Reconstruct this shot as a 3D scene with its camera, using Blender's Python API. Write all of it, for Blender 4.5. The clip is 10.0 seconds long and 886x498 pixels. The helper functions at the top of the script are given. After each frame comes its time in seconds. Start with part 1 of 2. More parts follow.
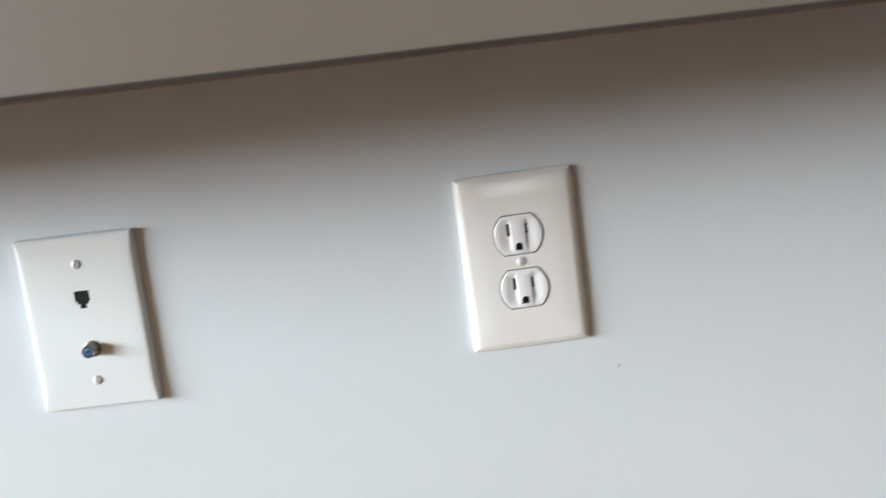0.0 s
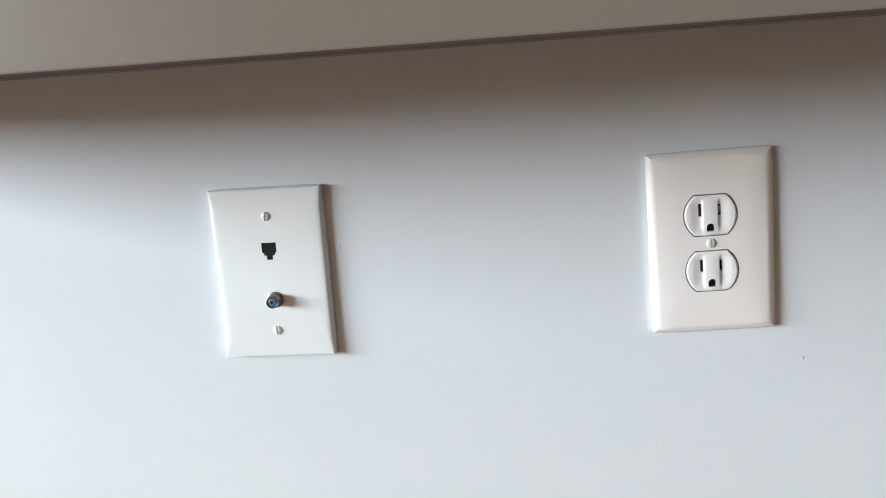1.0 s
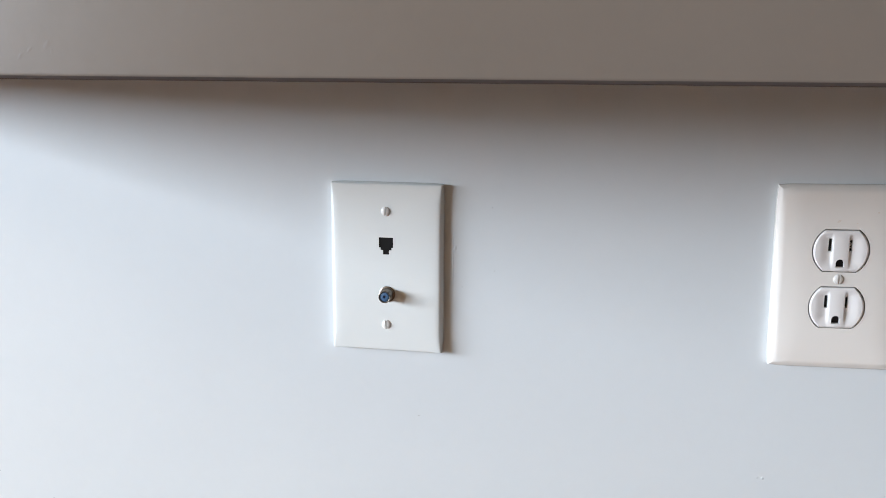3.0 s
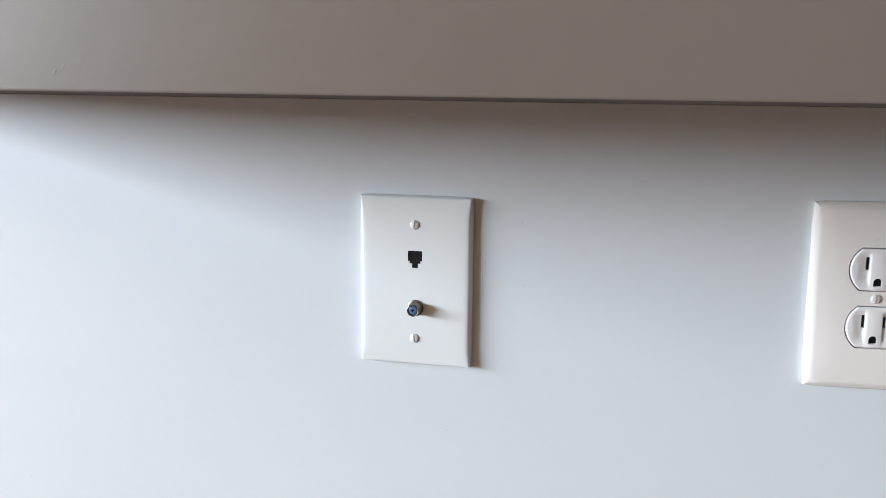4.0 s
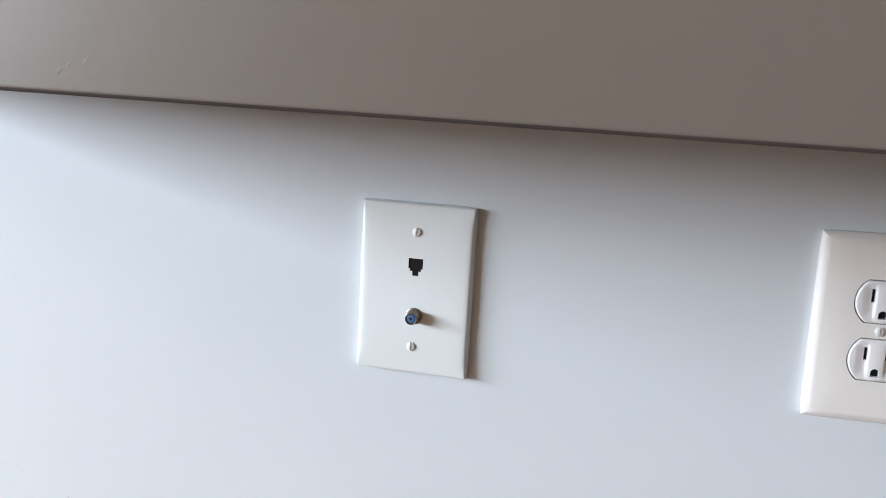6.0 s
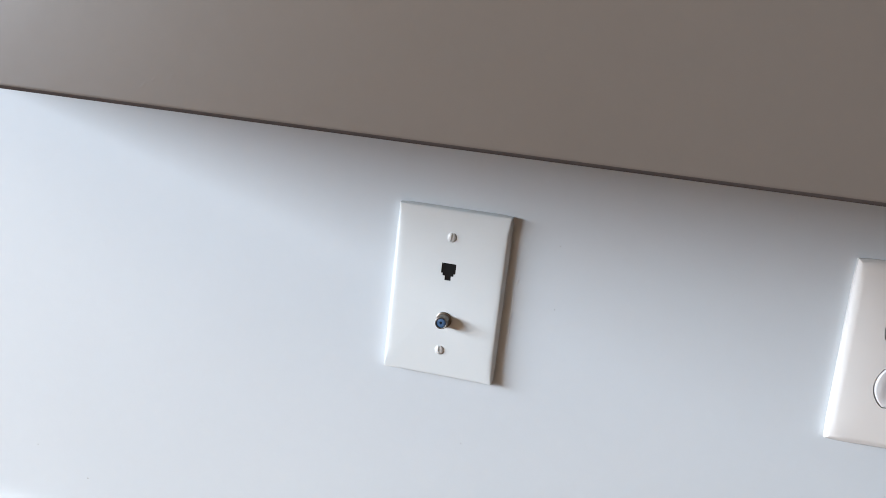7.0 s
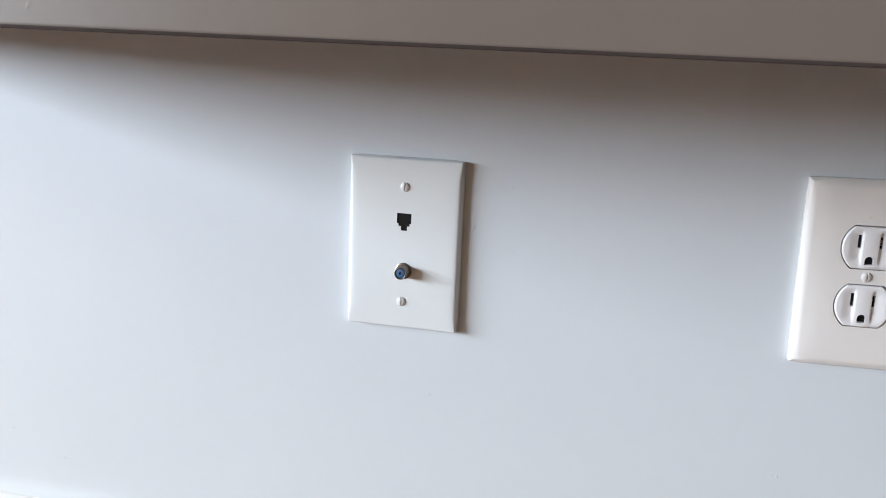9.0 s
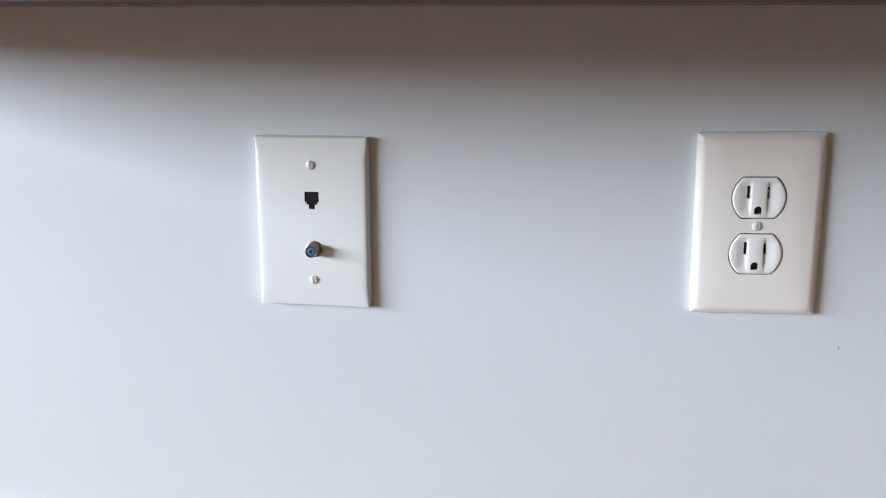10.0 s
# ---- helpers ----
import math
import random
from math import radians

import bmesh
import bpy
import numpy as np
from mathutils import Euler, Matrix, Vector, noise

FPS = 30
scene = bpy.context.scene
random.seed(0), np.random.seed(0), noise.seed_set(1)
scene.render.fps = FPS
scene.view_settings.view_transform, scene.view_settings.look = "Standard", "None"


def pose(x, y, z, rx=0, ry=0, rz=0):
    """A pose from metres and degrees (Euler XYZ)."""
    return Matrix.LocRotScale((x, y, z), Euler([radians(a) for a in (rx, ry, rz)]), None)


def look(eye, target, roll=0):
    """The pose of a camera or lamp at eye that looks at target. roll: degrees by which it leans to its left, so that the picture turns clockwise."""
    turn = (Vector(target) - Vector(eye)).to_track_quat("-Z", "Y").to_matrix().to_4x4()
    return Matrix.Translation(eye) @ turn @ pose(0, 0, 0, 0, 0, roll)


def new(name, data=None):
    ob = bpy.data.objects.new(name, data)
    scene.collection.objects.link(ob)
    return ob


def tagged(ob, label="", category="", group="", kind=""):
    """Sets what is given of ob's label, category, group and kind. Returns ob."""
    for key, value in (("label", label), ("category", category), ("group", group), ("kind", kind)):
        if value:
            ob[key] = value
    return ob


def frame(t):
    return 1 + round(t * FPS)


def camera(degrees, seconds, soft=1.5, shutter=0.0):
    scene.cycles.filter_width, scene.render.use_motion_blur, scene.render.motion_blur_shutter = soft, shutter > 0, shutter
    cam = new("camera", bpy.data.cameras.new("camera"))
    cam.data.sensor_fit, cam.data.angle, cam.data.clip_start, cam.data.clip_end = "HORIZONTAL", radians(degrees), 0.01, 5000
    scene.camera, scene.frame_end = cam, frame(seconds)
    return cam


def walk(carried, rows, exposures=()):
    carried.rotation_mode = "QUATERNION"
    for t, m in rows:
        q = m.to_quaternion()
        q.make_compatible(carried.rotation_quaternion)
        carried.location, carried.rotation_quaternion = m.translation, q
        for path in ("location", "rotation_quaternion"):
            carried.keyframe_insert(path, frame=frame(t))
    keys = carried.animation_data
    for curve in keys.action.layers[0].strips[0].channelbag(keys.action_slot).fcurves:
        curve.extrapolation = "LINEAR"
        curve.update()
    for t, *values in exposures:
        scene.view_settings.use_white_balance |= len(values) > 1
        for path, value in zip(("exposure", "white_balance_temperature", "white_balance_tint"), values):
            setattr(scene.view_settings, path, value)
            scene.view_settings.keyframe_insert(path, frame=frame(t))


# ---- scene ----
# camera: seconds, eye, yaw, pitch, roll
cam = camera(54.08, 10.0, soft=0.8, shutter=0.2)
ROWS = [
    (0, 0.2514, -0.5978, 0.4837, -0.03, -9.70, -6.72),
    (0.1, 0.2446, -0.5938, 0.4816, 1.91, -10.60, -6.77),
    (0.2, 0.2243, -0.5943, 0.4856, 2.19, -11.11, -6.31),
    (0.3, 0.2173, -0.6047, 0.4854, 2.74, -10.52, -5.99),
    (0.5, 0.2034, -0.6039, 0.4883, 3.51, -10.42, -5.39),
    (0.7, 0.1980, -0.5961, 0.4875, 5.27, -10.87, -4.93),
    (1, 0.1900, -0.5942, 0.4889, 6.44, -11.14, -4.05),
    (1.5, 0.1686, -0.5830, 0.4861, 7.81, -11.70, -2.56),
    (2, 0.1621, -0.5940, 0.4964, 8.61, -11.74, -1.15),
    (2.5, 0.1549, -0.5968, 0.5026, 9.95, -11.82, -0.21),
    (2.7, 0.1506, -0.5980, 0.5030, 9.84, -11.92, 0.18),
    (3.8, 0.1416, -0.5933, 0.5041, 11.34, -11.54, 0.75),
    (4, 0.1452, -0.5939, 0.5055, 12.01, -11.29, 0.56),
    (4.5, 0.1570, -0.6081, 0.5078, 12.43, -10.79, 0.33),
    (5, 0.1652, -0.6064, 0.5036, 12.01, -10.68, 0.63),
    (5.5, 0.1656, -0.5848, 0.5024, 11.55, -11.08, 1.73),
    (6, 0.1403, -0.5856, 0.5125, 11.85, -11.51, 3.44),
    (6.2, 0.1320, -0.5874, 0.5197, 11.77, -11.81, 4.28),
    (7.3, 0.1153, -0.5918, 0.5252, 12.06, -12.57, 6.80),
    (7.5, 0.1185, -0.5921, 0.5235, 12.57, -12.42, 6.63),
    (8, 0.1235, -0.5896, 0.5180, 12.46, -12.63, 5.80),
    (8.5, 0.1410, -0.5908, 0.5084, 12.51, -12.85, 4.23),
    (9, 0.1509, -0.5879, 0.4984, 11.86, -13.10, 2.61),
    (9.5, 0.1539, -0.5907, 0.4931, 9.81, -13.36, 1.13),
    (10, 0.1712, -0.5954, 0.4875, 7.48, -13.52, 0.14),
]
walk(cam, [(t, pose(x, y, z, 90 + pitch, 0, yaw) @ pose(0, 0, 0, 0, 0, roll)) for t, x, y, z, yaw, pitch, roll in ROWS],
     exposures=((0.0, 0.12, 6590, 8), (0.5, 0.15, 6570, 8), (1.0, 0.13, 6530, 9), (3.0, 0.02, 6420, 11), (5.0, 0.0, 6380, 12), (7.4, -0.06, 6345, 12), (10.0, -0.03, 6360, 12)))

# ---- light ----
LEDGE_Z, LEDGE_Y, LEDGE_X0, LEDGE_X1, LEDGE_TOP = 0.4980, -0.335, -0.50, 1.60, 0.66
ROOM = (-5.00, 3.40, -6.60, 0.0, 2.44)          # west, east, south, north, ceiling
WIN = (-5.05, -0.85, 0.67, 1.84)                # window opening in the west wall: y0, y1, z0, z1
GAP = (0.62, 1.06, 0.30, 1.30)                  # narrow window in the south wall: x0, x1, z0, z1

world = bpy.data.worlds.new("sky")
scene.world = world
world.use_nodes = True
wn = world.node_tree.nodes
sky = wn.new("ShaderNodeTexSky")
sky.sky_type, sky.sun_disc = "NISHITA", False
sky.sun_elevation, sky.sun_rotation = radians(40), radians(60)
wn["Background"].inputs["Strength"].default_value = 0.10
world.node_tree.links.new(sky.outputs["Color"], wn["Background"].inputs["Color"])

lamp = bpy.data.lights.new("window_daylight", "AREA")
lamp.shape, lamp.size, lamp.size_y = "RECTANGLE", WIN[1] - WIN[0] - 0.1, WIN[3] - WIN[2] - 0.1
lamp.energy, lamp.color = 700.0, (0.875, 0.985, 1.085)
lamp_ob = new("window_daylight", lamp)
lamp_ob.matrix_world = look((ROOM[0] - 0.02, (WIN[0] + WIN[1]) / 2, (WIN[2] + WIN[3]) / 2), (5, (WIN[0] + WIN[1]) / 2, (WIN[2] + WIN[3]) / 2))
lamp = bpy.data.lights.new("narrow_window_daylight", "AREA")
lamp.shape, lamp.size, lamp.size_y = "RECTANGLE", GAP[1] - GAP[0] - 0.1, GAP[3] - GAP[2] - 0.1
lamp.energy, lamp.color = 5.0, (0.95, 0.99, 1.04)
lamp_ob = new("narrow_window_daylight", lamp)
lamp_ob.matrix_world = look(((GAP[0] + GAP[1]) / 2, ROOM[2] - 0.02, (GAP[2] + GAP[3]) / 2), ((GAP[0] + GAP[1]) / 2, 5, (GAP[2] + GAP[3]) / 2))


# ---- materials ----
def material(name, color, rough=0.5, metal=0.0, spec=0.5, tint=0.04, tint_scale=6.0, grain=0.0, grain_scale=900.0, wave=0.0, wave_scale=40.0, coat=0.0, worn=0.06):
    """Base colour with two scales of faint variation and two scales of relief."""
    m = bpy.data.materials.new(name)
    m.use_nodes = True
    n, l = m.node_tree.nodes, m.node_tree.links
    b = n["Principled BSDF"]
    b.inputs["Roughness"].default_value, b.inputs["Metallic"].default_value = rough, metal
    b.inputs["Specular IOR Level"].default_value, b.inputs["Coat Weight"].default_value = spec, coat
    tc = n.new("ShaderNodeTexCoord")

    def noise_tex(scale, detail):
        t = n.new("ShaderNodeTexNoise")
        t.inputs["Scale"].default_value, t.inputs["Detail"].default_value = scale, detail
        l.new(tc.outputs["Object"], t.inputs["Vector"])
        return t
    big, small = noise_tex(tint_scale, 3), noise_tex(tint_scale * 23, 4)
    add = n.new("ShaderNodeMath")
    add.operation = "MULTIPLY_ADD"
    add.inputs[1].default_value = 0.35
    l.new(small.outputs["Fac"], add.inputs[0])
    l.new(big.outputs["Fac"], add.inputs[2])
    ramp = n.new("ShaderNodeMapRange")
    ramp.inputs["From Min"].default_value, ramp.inputs["From Max"].default_value = 0.35, 1.0
    ramp.inputs["To Min"].default_value, ramp.inputs["To Max"].default_value = 1 - tint, 1 + tint
    l.new(add.outputs[0], ramp.inputs["Value"])
    mul = n.new("ShaderNodeVectorMath")
    mul.operation = "SCALE"
    mul.inputs[0].default_value = color
    l.new(ramp.outputs["Result"], mul.inputs["Scale"])
    l.new(mul.outputs["Vector"], b.inputs["Base Color"])
    rr = n.new("ShaderNodeMapRange")
    rr.inputs["To Min"].default_value, rr.inputs["To Max"].default_value = max(rough - worn, 0.02), min(rough + worn, 1)
    l.new(small.outputs["Fac"], rr.inputs["Value"])
    l.new(rr.outputs["Result"], b.inputs["Roughness"])
    last = None
    for height, scale in ((wave, wave_scale), (grain, grain_scale)):
        if height:
            bump = n.new("ShaderNodeBump")
            bump.inputs["Distance"].default_value, bump.inputs["Strength"].default_value = height, 1.0
            l.new(noise_tex(scale, 3).outputs["Fac"], bump.inputs["Height"])
            if last:
                l.new(last.outputs["Normal"], bump.inputs["Normal"])
            last = bump
    if last:
        l.new(last.outputs["Normal"], b.inputs["Normal"])
    return m


WALL = material("wall_paint", (0.670, 0.710, 0.738), 0.6, spec=0.25, tint=0.025, tint_scale=4, grain=0.00004, grain_scale=420, wave=0.00018, wave_scale=40)
TAUPE = material("taupe_paint", (0.160, 0.138, 0.120), 0.40, spec=0.5, tint=0.05, tint_scale=7, grain=0.00003, grain_scale=450, wave=0.00012, wave_scale=40)
DARK_EDGE = material("dark_arris", (0.085, 0.071, 0.067), 0.7, spec=0.2, tint=0.15, tint_scale=25, grain=0.00004, grain_scale=450)
BARE = material("bare_fibreboard", (0.20, 0.145, 0.105), 0.9, spec=0.1, tint=0.12, tint_scale=30, grain=0.0001, grain_scale=300)
TAN = material("tan_paint", (0.47, 0.30, 0.15), 0.6, tint=0.03, grain=0.0001, grain_scale=420)
BROWN = material("brown_paint", (0.170, 0.085, 0.030), 0.6, tint=0.03, grain=0.0001, grain_scale=420)
UMBER = material("umber_paint", (0.055, 0.032, 0.018), 0.6, tint=0.04, grain=0.0001, grain_scale=420)
TRIM = material("trim_paint", (0.80, 0.81, 0.81), 0.3, tint=0.02, wave=0.0002, wave_scale=60)
CEILING = material("ceiling_paint", (0.46, 0.36, 0.25), 0.8, tint=0.03, grain=0.0003)
FLOOR = material("floor_wood", (0.140, 0.056, 0.014), 0.4, tint=0.2, tint_scale=9, grain=0.0002, grain_scale=120)
WHITE = material("white_plastic", (0.79, 0.825, 0.825), 0.26, tint=0.012, tint_scale=20, wave=0.00005, wave_scale=90, worn=0.02)
IVORY = material("ivory_plastic", (0.855, 0.828, 0.793), 0.12, tint=0.004, tint_scale=12, worn=0.01)
DEVICE = material("device_plastic", (0.86, 0.85, 0.85), 0.3, tint=0.01, tint_scale=40)
SCREW = material("screw_paint", (0.72, 0.71, 0.69), 0.3, tint=0.06, tint_scale=150, grain=0.00004, grain_scale=1500)
BLACK = material("black_fill", (0.005, 0.005, 0.006), 0.5, spec=0.25, tint=0.2, tint_scale=200)
NICKEL = material("nickel", (0.25, 0.225, 0.20), 0.36, metal=1.0, tint=0.12, tint_scale=160, grain=0.00003, grain_scale=2000)
BLUE = material("blue_insulator", (0.065, 0.14, 0.27), 0.35, tint=0.1, tint_scale=300)
STAIN = material("tan_stain", (0.76, 0.70, 0.63), 0.4, tint=0.1, tint_scale=500)
# grey of the scuffs, and of one nick's painted shaded side
SCUFF_SHADE = material("scuff", (0.34, 0.33, 0.32), 0.7, tint=0.2, tint_scale=400)
GLASS = bpy.data.materials.new("window_glass")
GLASS.use_nodes = True
GLASS.node_tree.nodes["Principled BSDF"].inputs["Transmission Weight"].default_value = 1.0
GLASS.node_tree.nodes["Principled BSDF"].inputs["Roughness"].default_value = 0.0
GLASS.node_tree.nodes["Principled BSDF"].inputs["IOR"].default_value = 1.45


# ---- mesh helpers ----
def part(name, bm, mat, parent=None, label="", smooth=None):
    me = bpy.data.meshes.new(name)
    bmesh.ops.recalc_face_normals(bm, faces=bm.faces)
    bm.to_mesh(me)
    bm.free()
    me.materials.append(mat)
    if smooth is not None:
        me.shade_smooth()
        me.set_sharp_from_angle(angle=radians(smooth))
    ob = new(name, me)
    ob.parent = parent
    if label:
        ob["label"] = label
    return ob


def box(x0, x1, y0, y1, z0, z1, bm=None):
    bm = bm or bmesh.new()
    m = Matrix.LocRotScale(((x0 + x1) / 2, (y0 + y1) / 2, (z0 + z1) / 2), None, (x1 - x0, y1 - y0, z1 - z0))
    bmesh.ops.create_cube(bm, size=1, matrix=m)
    return bm


def loft(rings, bm=None):
    """Joins rings of equal length, each a list of (x, y, z), and caps both ends."""
    bm = bm or bmesh.new()
    loops = [[bm.verts.new(c) for c in ring] for ring in rings]
    for a, b in zip(loops, loops[1:]):
        for i in range(len(a)):
            j = (i + 1) % len(a)
            bm.faces.new((a[i], a[j], b[j], b[i]))
    bm.faces.new(loops[0])
    bm.faces.new(loops[-1])
    return bm


def prism(outline, y0, y1, bm=None):
    return loft([[(x, y0, z) for x, z in outline], [(x, y1, z) for x, z in outline]], bm)


def lathe(profile, steps=40, bm=None):
    """Turns (radius, y) round the y axis."""
    return loft([[(r * math.cos(2 * math.pi * i / steps), y, r * math.sin(2 * math.pi * i / steps)) for i in range(steps)] for r, y in profile], bm)


def cut(ob, *cutters):
    """Takes the closed meshes away from ob's mesh for good."""
    for bm in cutters:
        bmesh.ops.recalc_face_normals(bm, faces=bm.faces)
        me = bpy.data.meshes.new("cutter")
        bm.to_mesh(me)
        bm.free()
        tool = new("cutter", me)
        mod = ob.modifiers.new("cut", "BOOLEAN")
        mod.object, mod.operation, mod.solver = tool, "DIFFERENCE", "EXACT"
        deps = bpy.context.evaluated_depsgraph_get()
        done = bpy.data.meshes.new_from_object(ob.evaluated_get(deps))
        ob.modifiers.clear()
        ob.data = done
        bpy.data.objects.remove(tool)
        bpy.data.meshes.remove(me)


# ---- structure ----
WX0, WX1, WY0, WY1, WZ = ROOM
TH = 0.12
wall_north = tagged(part("wall_north", box(WX0 - TH, WX1 + TH, 0, TH, 0, WZ), WALL), "smooth cool white painted plaster wall", "wall", kind="structure")
wall_south = part("wall_south", box(WX0 - TH, WX1 + TH, WY0 - TH, WY0, 0, WZ), TAN)
cut(wall_south, box(GAP[0], GAP[1], WY0 - 2 * TH, WY0 + TH, GAP[2], GAP[3]))
tagged(wall_south, "plain tan painted wall with a narrow window opening", "wall", kind="structure")
tagged(part("wall_east", box(WX1, WX1 + TH, WY0, WY1, 0, WZ), UMBER), "plain dark brown painted side wall of the room", "wall", kind="structure")
wall_west = part("wall_west", box(WX0 - TH, WX0, WY0, WY1, 0, WZ), BROWN)
cut(wall_west, box(WX0 - 2 * TH, WX0 + TH, WIN[0], WIN[1], WIN[2], WIN[3]))
tagged(wall_west, "plain brown painted wall with a wide window opening", "wall", kind="structure")
tagged(part("floor", box(WX0 - TH, WX1 + TH, WY0 - TH, TH, -0.1, 0), FLOOR), "brown wooden floor of the room", "floor", kind="structure")
tagged(part("ceiling", box(WX0 - TH, WX1 + TH, WY0 - TH, TH, WZ, WZ + 0.1), CEILING), "plain matt tan ceiling", "ceiling", kind="structure")



def window(name, label, u0, u1, z0, z1, m):
    """A framed pane, u along the wall; m carries it into its wall."""
    fr, ob = 0.05, tagged(new(name), label, "window", kind="structure")
    bm = box(u0, u1, -0.09, -0.04, z0, z0 + fr)
    box(u0, u1, -0.09, -0.04, z1 - fr, z1, bm)
    for u in (u0, u1 - fr):
        box(u, u + fr, -0.09, -0.04, z0 + fr, z1 - fr, bm)
    part("window_frame", bm, TRIM, ob)
    pane = part("pane", box(u0 + fr, u1 - fr, -0.068, -0.062, z0 + fr, z1 - fr), GLASS, ob, "clear glass pane")
    pane.visible_shadow = False
    ob.matrix_world = m


window("window_1", "wide white window that lets in daylight", -WIN[1], -WIN[0], WIN[2], WIN[3], pose(WX0, 0, 0, 0, 0, -90))
window("window_2", "tall narrow white window that lets in daylight", GAP[0], GAP[1], GAP[2], GAP[3], pose(0, WY0, 0))

# skirting along the wall, with its caulked top edge
prof = [(0.0, 0.0), (-0.014, 0.0), (-0.014, 0.094), (-0.0128, 0.1012), (-0.0100, 0.1070), (-0.0068, 0.1104), (-0.0052, 0.1112), (0.0, 0.1112)]
baseboard = part("baseboard", loft([[(x, y, z) for y, z in prof] for x in (WX0 + 0.001, WX1 - 0.001)]), TRIM, smooth=40)
fillet = [(0.0, 0.1112)] + [(-0.0050 * (1 - k / 10) ** 2.6, 0.1114 + 0.0175 * k / 10) for k in range(11)]
part("caulk", loft([[(x, y, z) for y, z in fillet] for x in (WX0 + 0.001, WX1 - 0.001)]), WALL, baseboard, "smooth painted caulk line", smooth=60)
tagged(baseboard, "white painted skirting board with a caulked top edge", "baseboard", kind="structure")

# ledge over the sockets: a shelf behind a deep front board, with eased edges
LEDGE_UNDER = 0.585
EASE = 0.0013                                    # rounding of the lower arris
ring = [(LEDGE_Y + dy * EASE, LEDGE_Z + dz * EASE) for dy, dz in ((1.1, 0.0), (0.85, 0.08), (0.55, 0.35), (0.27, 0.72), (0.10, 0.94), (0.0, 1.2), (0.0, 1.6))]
ring += [(LEDGE_Y, LEDGE_TOP - 0.0036), (LEDGE_Y, LEDGE_TOP - 0.0030), (LEDGE_Y + 0.0009, LEDGE_TOP - 0.0009), (LEDGE_Y + 0.0030, LEDGE_TOP), (0.002, LEDGE_TOP), (0.002, LEDGE_UNDER),
         (LEDGE_Y + 0.020, LEDGE_UNDER), (LEDGE_Y + 0.020, LEDGE_Z)]
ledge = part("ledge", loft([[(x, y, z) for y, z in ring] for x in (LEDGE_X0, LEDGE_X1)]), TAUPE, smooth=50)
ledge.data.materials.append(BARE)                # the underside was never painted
ledge.data.materials.append(DARK_EDGE)               # darker colour along the lower arris
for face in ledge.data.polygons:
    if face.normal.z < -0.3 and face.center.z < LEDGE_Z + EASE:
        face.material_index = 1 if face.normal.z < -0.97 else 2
for x0, x1 in ((LEDGE_X0, LEDGE_X0 + 0.02), (LEDGE_X1 - 0.02, LEDGE_X1)):
    part("end_board", box(x0 + 0.0004, x1, LEDGE_Y + 0.0195, 0.002, LEDGE_Z, LEDGE_UNDER + 0.01), TAUPE, ledge)
tagged(ledge, "taupe painted wall ledge with deep front board", "ledge", kind="structure")


# ---- small imperfections in the paint ----
def lump(name, x, y, z, w, h, d, turn, mat, parent, label=""):
    """A low smooth swelling of paint or a fleck, lying on a face that looks south."""
    bm = bmesh.new()
    rings, steps = 7, 20
    grid = []
    for j in range(rings + 1):
        r = j / rings
        row = []
        for i in range(steps):
            a = 2 * math.pi * i / steps
            c = Vector((r * math.cos(a), 0, r * math.sin(a)))
            k = 1 + 0.30 * noise.noise(Vector((math.cos(a), math.sin(a), x * 90 + z * 70)))
            row.append(bm.verts.new((c.x * k * w / 2, 0.00001 - d * (0.5 + 0.5 * math.cos(math.pi * r)), c.z * k * h / 2)))
        grid.append(row)
    for a, b in zip(grid, grid[1:]):
        for i in range(steps):
            bm.faces.new((a[i], a[(i + 1) % steps], b[(i + 1) % steps], b[i]))
    bmesh.ops.remove_doubles(bm, verts=bm.verts, dist=1e-7)
    bmesh.ops.transform(bm, matrix=pose(x, y, z, 0, turn, 0), verts=bm.verts)
    ob = part(name, bm, mat, parent, label, smooth=70)
    if sum(face.normal.y * face.area for face in ob.data.polygons) > 0:
        ob.data.flip_normals()
    return ob


for x, z, w, h, d, turn in ((0.0489, 0.3762, 0.0030, 0.0050, 0.0004, 12), (0.2700, 0.2196, 0.0026, 0.0026, 0.0004, 15), (0.2664, 0.2200, 0.0026, 0.0024, 0.00025, 0), (0.3690, 0.2820, 0.0014, 0.0036, 0.0003, 5), (-0.187, 0.2325, 0.0018, 0.0060, 0.00016, -20),
                            (0.0541, 0.3478, 0.0012, 0.0022, 0.0002, 0), (0.155, 0.425, 0.0018, 0.0016, 0.0001, 40), (0.137, 0.297, 0.0016, 0.0032, 0.0001, 25)):
    lump("paint_bead", x, 0.0, z, w, h, d, turn, WALL, wall_north)
# first entry paints the shaded side of a nick, the others are scuffs
for x, z, w, h, turn in ((0.3677, 0.2822, 0.0012, 0.0034, 5), (0.0226, 0.2472, 0.0009, 0.0008, 0), (0.0772, 0.3607, 0.0008, 0.0008, 0),
                         (0.0750, 0.4062, 0.0007, 0.0008, 0), (-0.2871, 0.1494, 0.0018, 0.0010, 10), (-0.335, 0.170, 0.0012, 0.0009, 0)):
    lump("scuff_shade_mark", x, 0.0, z, w, h, 0.0002, turn, SCUFF_SHADE, wall_north, "tiny grey scuff and nick shade")
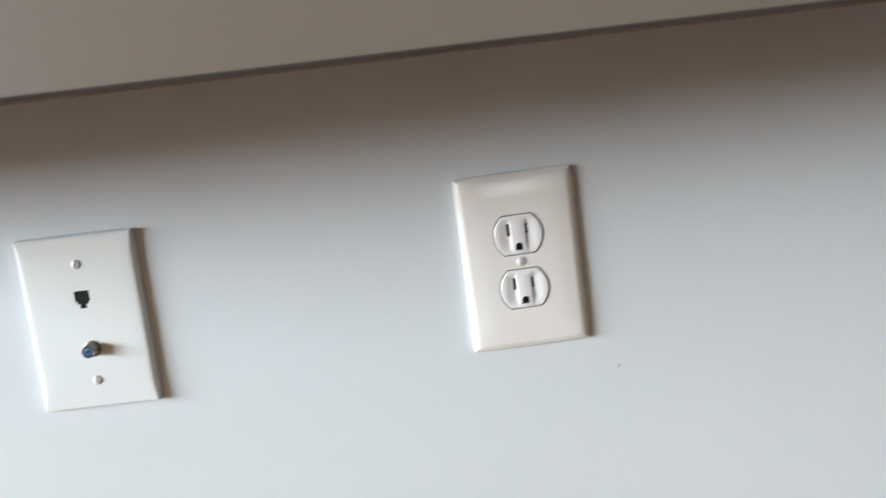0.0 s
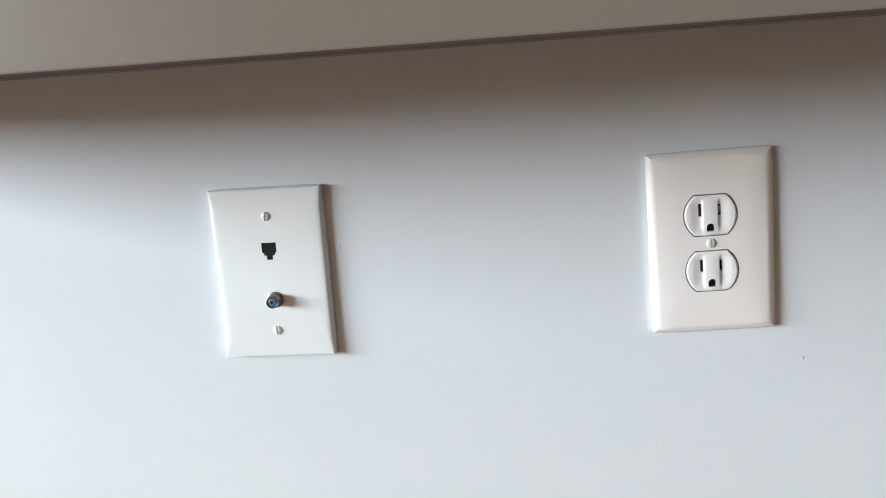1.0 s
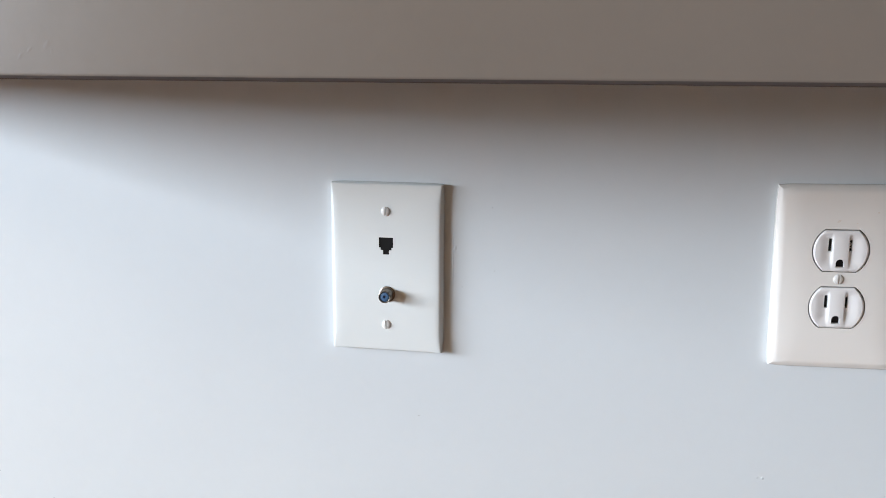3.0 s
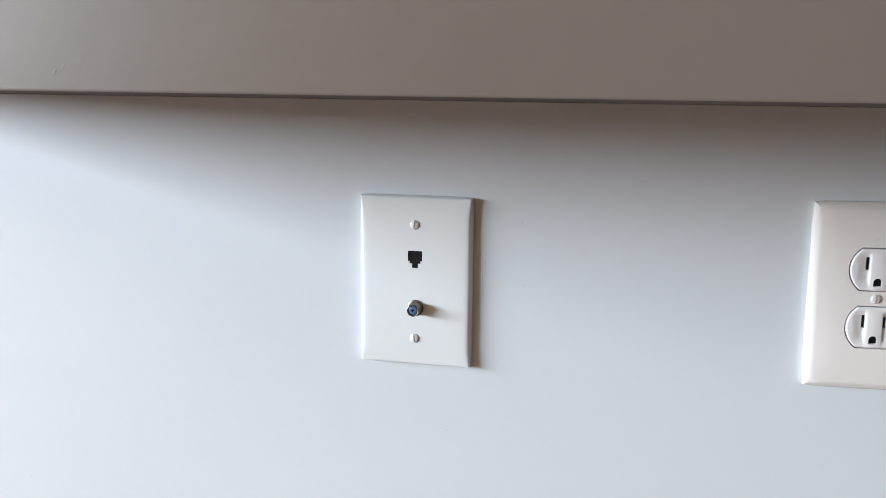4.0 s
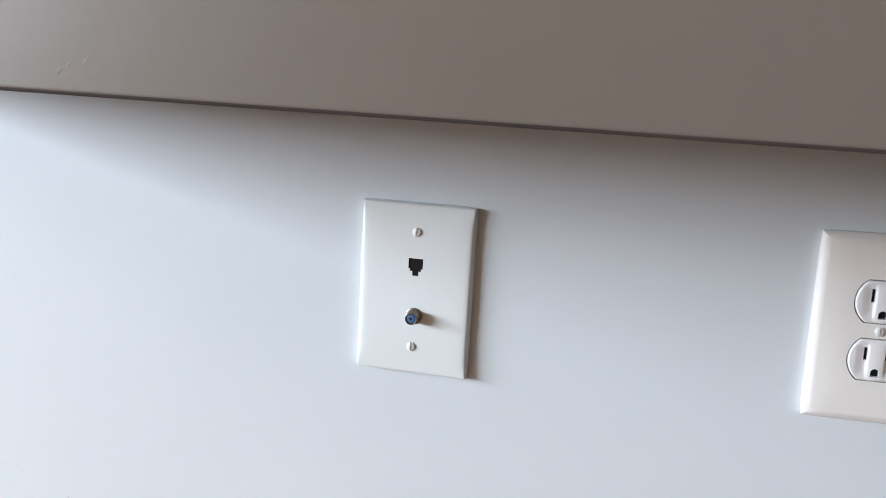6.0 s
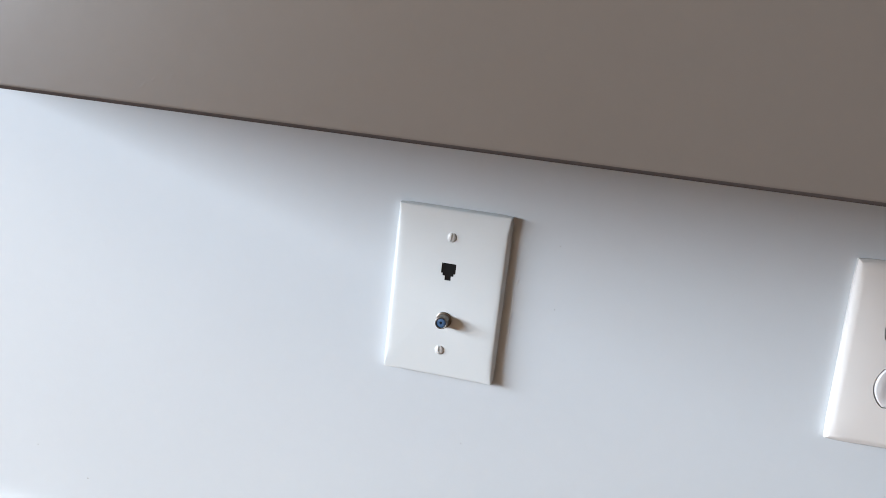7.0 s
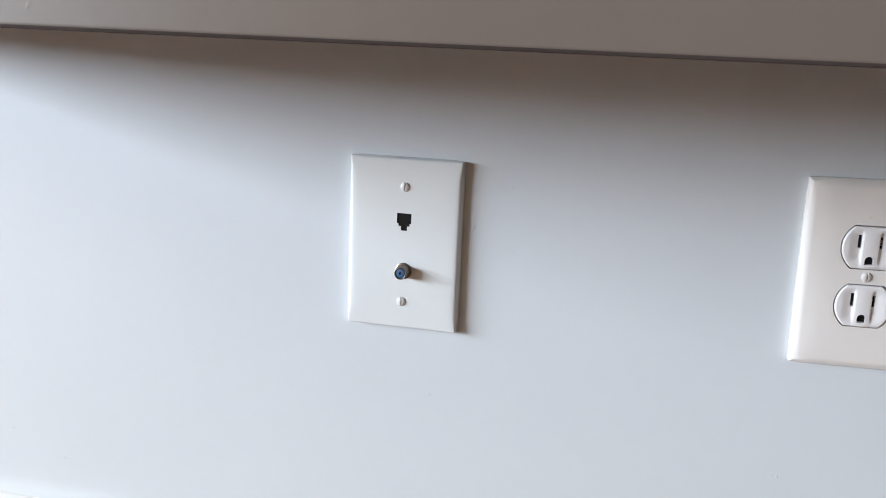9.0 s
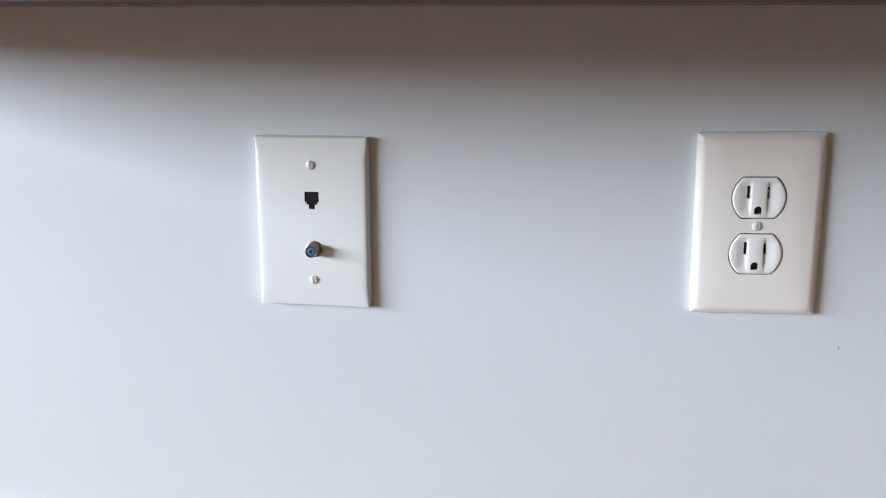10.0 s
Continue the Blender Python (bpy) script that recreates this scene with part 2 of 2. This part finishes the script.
for x, z, w, h, d, turn in ((-0.0416, 0.5055, 0.0024, 0.0052, 0.00007, 40), (-0.0316, 0.5092, 0.0030, 0.0060, 0.00007, 35), (-0.0300, 0.5070, 0.0022, 0.0040, 0.00005, 10), (-0.0380, 0.5076, 0.0020, 0.0040, 0.00007, 45),
                            (-0.0530, 0.5090, 0.0022, 0.0024, 0.00004, 20), (-0.0590, 0.5112, 0.0018, 0.0022, 0.00004, 0), (-0.0560, 0.5075, 0.0020, 0.0030, 0.00005, 10), (-0.0490, 0.5086, 0.0016, 0.0022, 0.00003, 70)):
    lump("paint_bead", x, LEDGE_Y, z, w, h, 0.6 * d, turn, TAUPE, ledge)


lump("paint_ridge", 0.0474, 0.0, 0.3555, 0.0014, 0.1290, 0.00012, 0, WALL, wall_north, "raised paint line beside the phone plate")


# ---- wall plates ----
PW, PH, PD = 0.0412, 0.0620, 0.0066       # half width, half height, depth of a plate
SD = 0.0078                                # depth of the socket plate


def smoothstep(a, b, v):
    t = min(max((v - a) / (b - a), 0), 1)
    return t * t * (3 - 2 * t)


def plate_blank(mat, parent, dish, rise=0.6, pinch=0.8, tail=0.0):
    """Moulded wall plate: straight rim, then a rounded or sloping shoulder to the flat face. dish: (inset, depth) of the shoulder."""
    rings = []
    for inset, depth in dish:
        ring = []
        for a in ((1, 1), (-1, 1), (-1, -1), (1, -1)):
            b = (-a[1], a[0])                                # next corner, counter-clockwise
            for i in range(10):
                u, v = [p + (q - p) * i / 10 for p, q in zip(a, b)]
                slim = 1 - pinch * abs(u * v) ** 7           # the shoulder narrows towards the corners
                ring.append((u * (PW - inset * slim), -depth, v * (PH - inset * slim * (rise + tail * smoothstep(0.006, 0.0165, inset)))))
        # clip the sharp corners to a small radius
        for i in (0, 10, 20, 30):
            x, y, z = ring[i]
            ring[i] = (x - math.copysign(0.0006, x), y, z - math.copysign(0.0006, z))
        rings.append(ring)
    return part("plate", loft(rings), mat, parent, smooth=32)


def screw(x, z, parent, turn, d0, r=0.0034):
    """Oval slotted screw head, sunk into the plate."""
    prof = [(r * 0.8, 0.0025), (r, 0.0), (r, -0.0002), (r * 0.9, -0.0006), (r * 0.7, -0.0010), (r * 0.4, -0.00125), (r * 0.12, -0.0013)]
    ob = part("screw", lathe(prof, 28), SCREW, None, smooth=50)
    cut(ob, box(-0.0006, 0.0006, -0.003, 0.0018, -0.006, 0.006))
    ob.data.transform(pose(x, -d0, z, 0, turn, 0))
    ob.parent = parent
    ob["label"] = "white slotted screw"
    return ob


ROUND = ((0, 0), (0, 0.0022), (0.0002, 0.0028), (0.0009, 0.0041), (0.0016, 0.0053), (0.0020, 0.0058), (0.0025, 0.0061), (0.0034, 0.00632), (0.0055, 0.0065), (0.0090, 0.0066))
SLOPE = ((0, 0), (0, 0.0034), (0.0004, 0.0040), (0.0016, 0.0050), (0.0032, 0.0059), (0.0043, 0.0064), (0.0050, 0.00663), (0.0060, 0.00678), (0.0080, 0.0070), (0.0105, 0.00725), (0.0135, 0.0075),
         (0.0170, 0.00768), (0.0205, 0.00777), (0.0235, 0.0078))

# telephone and aerial plate
phone_plate = tagged(new("phone_coax_wall_plate"), "white plastic wall plate with telephone jack and coax connector", "wall plate")
plate = plate_blank(WHITE, phone_plate, ROUND, 0.45)
JX, JZ = 0.0, 0.0166
jack_outline = [(-0.0052, 0.0062), (-0.0052, -0.0012), (-0.0040, -0.0012), (-0.0040, -0.0030), (-0.0022, -0.0030), (-0.0022, -0.0062),
                (0.0022, -0.0062), (0.0022, -0.0030), (0.0040, -0.0030), (0.0040, -0.0012), (0.0052, -0.0012), (0.0052, 0.0062)]
jack_outline = [(x + JX, z + JZ) for x, z in jack_outline]
cut(plate, prism(jack_outline, -0.01, -0.0005))
# black solid puts the dark inside of the jack opening into colour
jack = part("telephone_jack", prism(jack_outline, -0.0060, -0.0008), BLACK, phone_plate, "black telephone jack opening")
screw(0.0, 0.04167, phone_plate, 7, PD)
screw(0.0, -0.04167, phone_plate, -7, PD)
CX, CZ = 0.0007, -0.0187
coax = new("coax_connector")
coax.parent = phone_plate
coax["label"] = "threaded nickel coax connector with blue insulator"
coax.location = (CX, -PD, CZ)
part("washer", lathe([(0.0046, 0.0004), (0.0058, 0.0004), (0.0058, -0.0006), (0.0054, -0.0009), (0.0046, -0.0009)], 40), NICKEL, coax, smooth=40)
thread = [(0.0042, 0.0)]
y = -0.0008
while y > -0.0080:
    thread += [(0.00415, y), (0.00448, y - 0.0003), (0.00448, y - 0.00042), (0.00415, y - 0.00072)]
    y -= 0.0008
thread += [(0.0045, y - 0.0001), (0.0045, y - 0.0007), (0.0042, y - 0.0011), (0.0038, y - 0.0011), (0.0036, y - 0.0008), (0.0036, y + 0.0005)]
part("barrel", lathe(thread, 40), NICKEL, coax, smooth=60)
tip = y - 0.0003
part("insulator", lathe([(0.0036, tip + 0.001), (0.0036, tip + 0.0005), (0.0031, tip + 0.0004), (0.0030, tip - 0.0001), (0.0026, tip - 0.0003), (0.0011, tip - 0.0003), (0.0007, tip + 0.0006), (0.0001, tip + 0.0006)], 28), BLUE, coax, smooth=40)
part("centre_contact", lathe([(0.0006, tip + 0.0008), (0.0006, tip + 0.0002), (0.0001, tip + 0.0001)], 14), BLACK, coax)
phone_plate.matrix_world = pose(0, -0.0003, 0.3604)

# double socket
socket = tagged(new("power_outlet"), "white duplex power socket in a slightly tilted ivory wall plate", "outlet")
plate = plate_blank(IVORY, socket, SLOPE, 0.9, 0.0, 0.15)
FR, FH, PITCH, DX = 0.0170, 0.0135, 0.01905, -0.0006


def face_outline(grow=0.0, steps=14):
    r, h = FR + grow, FH + grow
    a = math.asin(h / r)
    right = [(r * math.cos(-a + 2 * a * i / steps), r * math.sin(-a + 2 * a * i / steps)) for i in range(steps + 1)]
    return right + [(-x, -z) for x, z in right]


def socket_face():
    """Solid face of one outlet: rim, scooped sides and a round column between the slots."""
    bm = bmesh.new()
    rows, cols = 44, 64
    front, back = [], []
    for j in range(rows + 1):
        v = -FH + 2 * FH * j / rows
        half = math.sqrt(FR * FR - v * v)
        fa, ba = [], []
        for i in range(cols + 1):
            s = -1 + 2 * i / cols
            s = math.copysign(abs(s) ** 0.9, s)
            u = s * half
            a = abs(u)
            scoop = smoothstep(0.0044, 0.0066, a) * (1 - smoothstep(0.0066, 0.0138, a))
            scoop *= smoothstep(-0.0125, -0.0055, v) * (1 - smoothstep(0.0070, 0.0120, v))
            crown = 0.0005 * math.cos(min(a / 0.0058, 1) * math.pi / 2) * (1 - smoothstep(0.009, 0.0125, v))
            rim = min(half - a, FH - abs(v))
            d = 0.0009 - 0.0012 * scoop + crown - 0.0006 * (1 - smoothstep(0, 0.0010, rim))
            fa.append(bm.verts.new((u, -d, v)))
            ba.append(bm.verts.new((u, 0.0045, v)))
        front.append(fa)
        back.append(ba)
    for j in range(rows):
        for i in range(cols):
            bm.faces.new((front[j][i], front[j][i + 1], front[j + 1][i + 1], front[j + 1][i]))
            bm.faces.new((back[j][i], back[j + 1][i], back[j + 1][i + 1], back[j][i + 1]))
    for j in range(rows):
        for i in (0, cols):
            bm.faces.new((front[j][i], front[j + 1][i], back[j + 1][i], back[j][i]))
    for i in range(cols):
        for j in (0, rows):
            bm.faces.new((front[j][i], front[j][i + 1], back[j][i + 1], back[j][i]))
    return bm


def ground_outline(r=0.0026, low=-0.0028):
    return [(-r, low)] + [(r, low)] + [(r * math.cos(radians(180 * i / 10)), r * math.sin(radians(180 * i / 10))) for i in range(11)]


SLOTS = ((-0.0067, 0.0038, 0.0011, 0.0043), (0.0058, 0.0036, 0.0010, 0.0037))      # x, z, half width, half height
for k, zc in enumerate((PITCH, -PITCH)):
    cut(plate, prism([(x + DX, z + zc) for x, z in face_outline(0.0008)], -0.012, -0.0006))
    body = part("receptacle", socket_face(), DEVICE, None, smooth=40)
    cutters = [box(x - w, x + w, -0.006, 0.0035, z - h, z + h) for x, z, w, h in SLOTS]
    cutters.append(prism([(x - 0.0003, z - 0.0080) for x, z in ground_outline()], -0.006, 0.0035))
    cut(body, *cutters)
    body.data.transform(pose(DX, -SD, zc))
    body.data.shade_smooth()
    body.data.set_sharp_from_angle(angle=radians(38))
    body.parent = socket
    body["label"] = "white receptacle face with two slots and ground hole"
    # black blocks stand in for the shade deep in slots and ground hole
    for x, z, w, h in SLOTS:
        part("slot", box(x + DX - w + 0.0001, x + DX + w - 0.0001, -SD + 0.0021, -SD + 0.0034, zc + z - h + 0.0001, zc + z + h - 0.0001), BLACK, body, "dark slot")
    part("ground_hole", prism([(x + DX - 0.0003, z - 0.0080 + zc) for x, z in ground_outline(0.0025, -0.0027)], -SD + 0.0012, -SD + 0.0034), BLACK, body, "dark ground hole")
    if k == 0:
        x, z, w, h = SLOTS[1]
        for dz, turn in ((0.0016, 35), (0.0002, -40), (-0.0014, 30)):
            bm = box(-0.0008, 0.0008, -0.0003, 0.0003, -0.00025, 0.00025)
            bmesh.ops.transform(bm, matrix=pose(x + DX, -SD + 0.0014, zc + z + dz, 0, turn, 0), verts=bm.verts)
            part("shutter", bm, DEVICE, body, "pale flecks in the slot")
screw(DX, 0.0, socket, 2, SD, 0.0033)
for x, z, w, h, turn in ((-0.0030, 0.0385, 0.0030, 0.0014, -35), (0.0082, 0.0374, 0.0014, 0.0012, 0), (0.0205, 0.0445, 0.0014, 0.0010, 0)):
    lump("stain", x, -SD, z, w, h, 0.00005, turn, STAIN, plate, "faint tan fleck")
socket.matrix_world = pose(0.3054, -0.0003, 0.3678, 0, -1.16, 0)
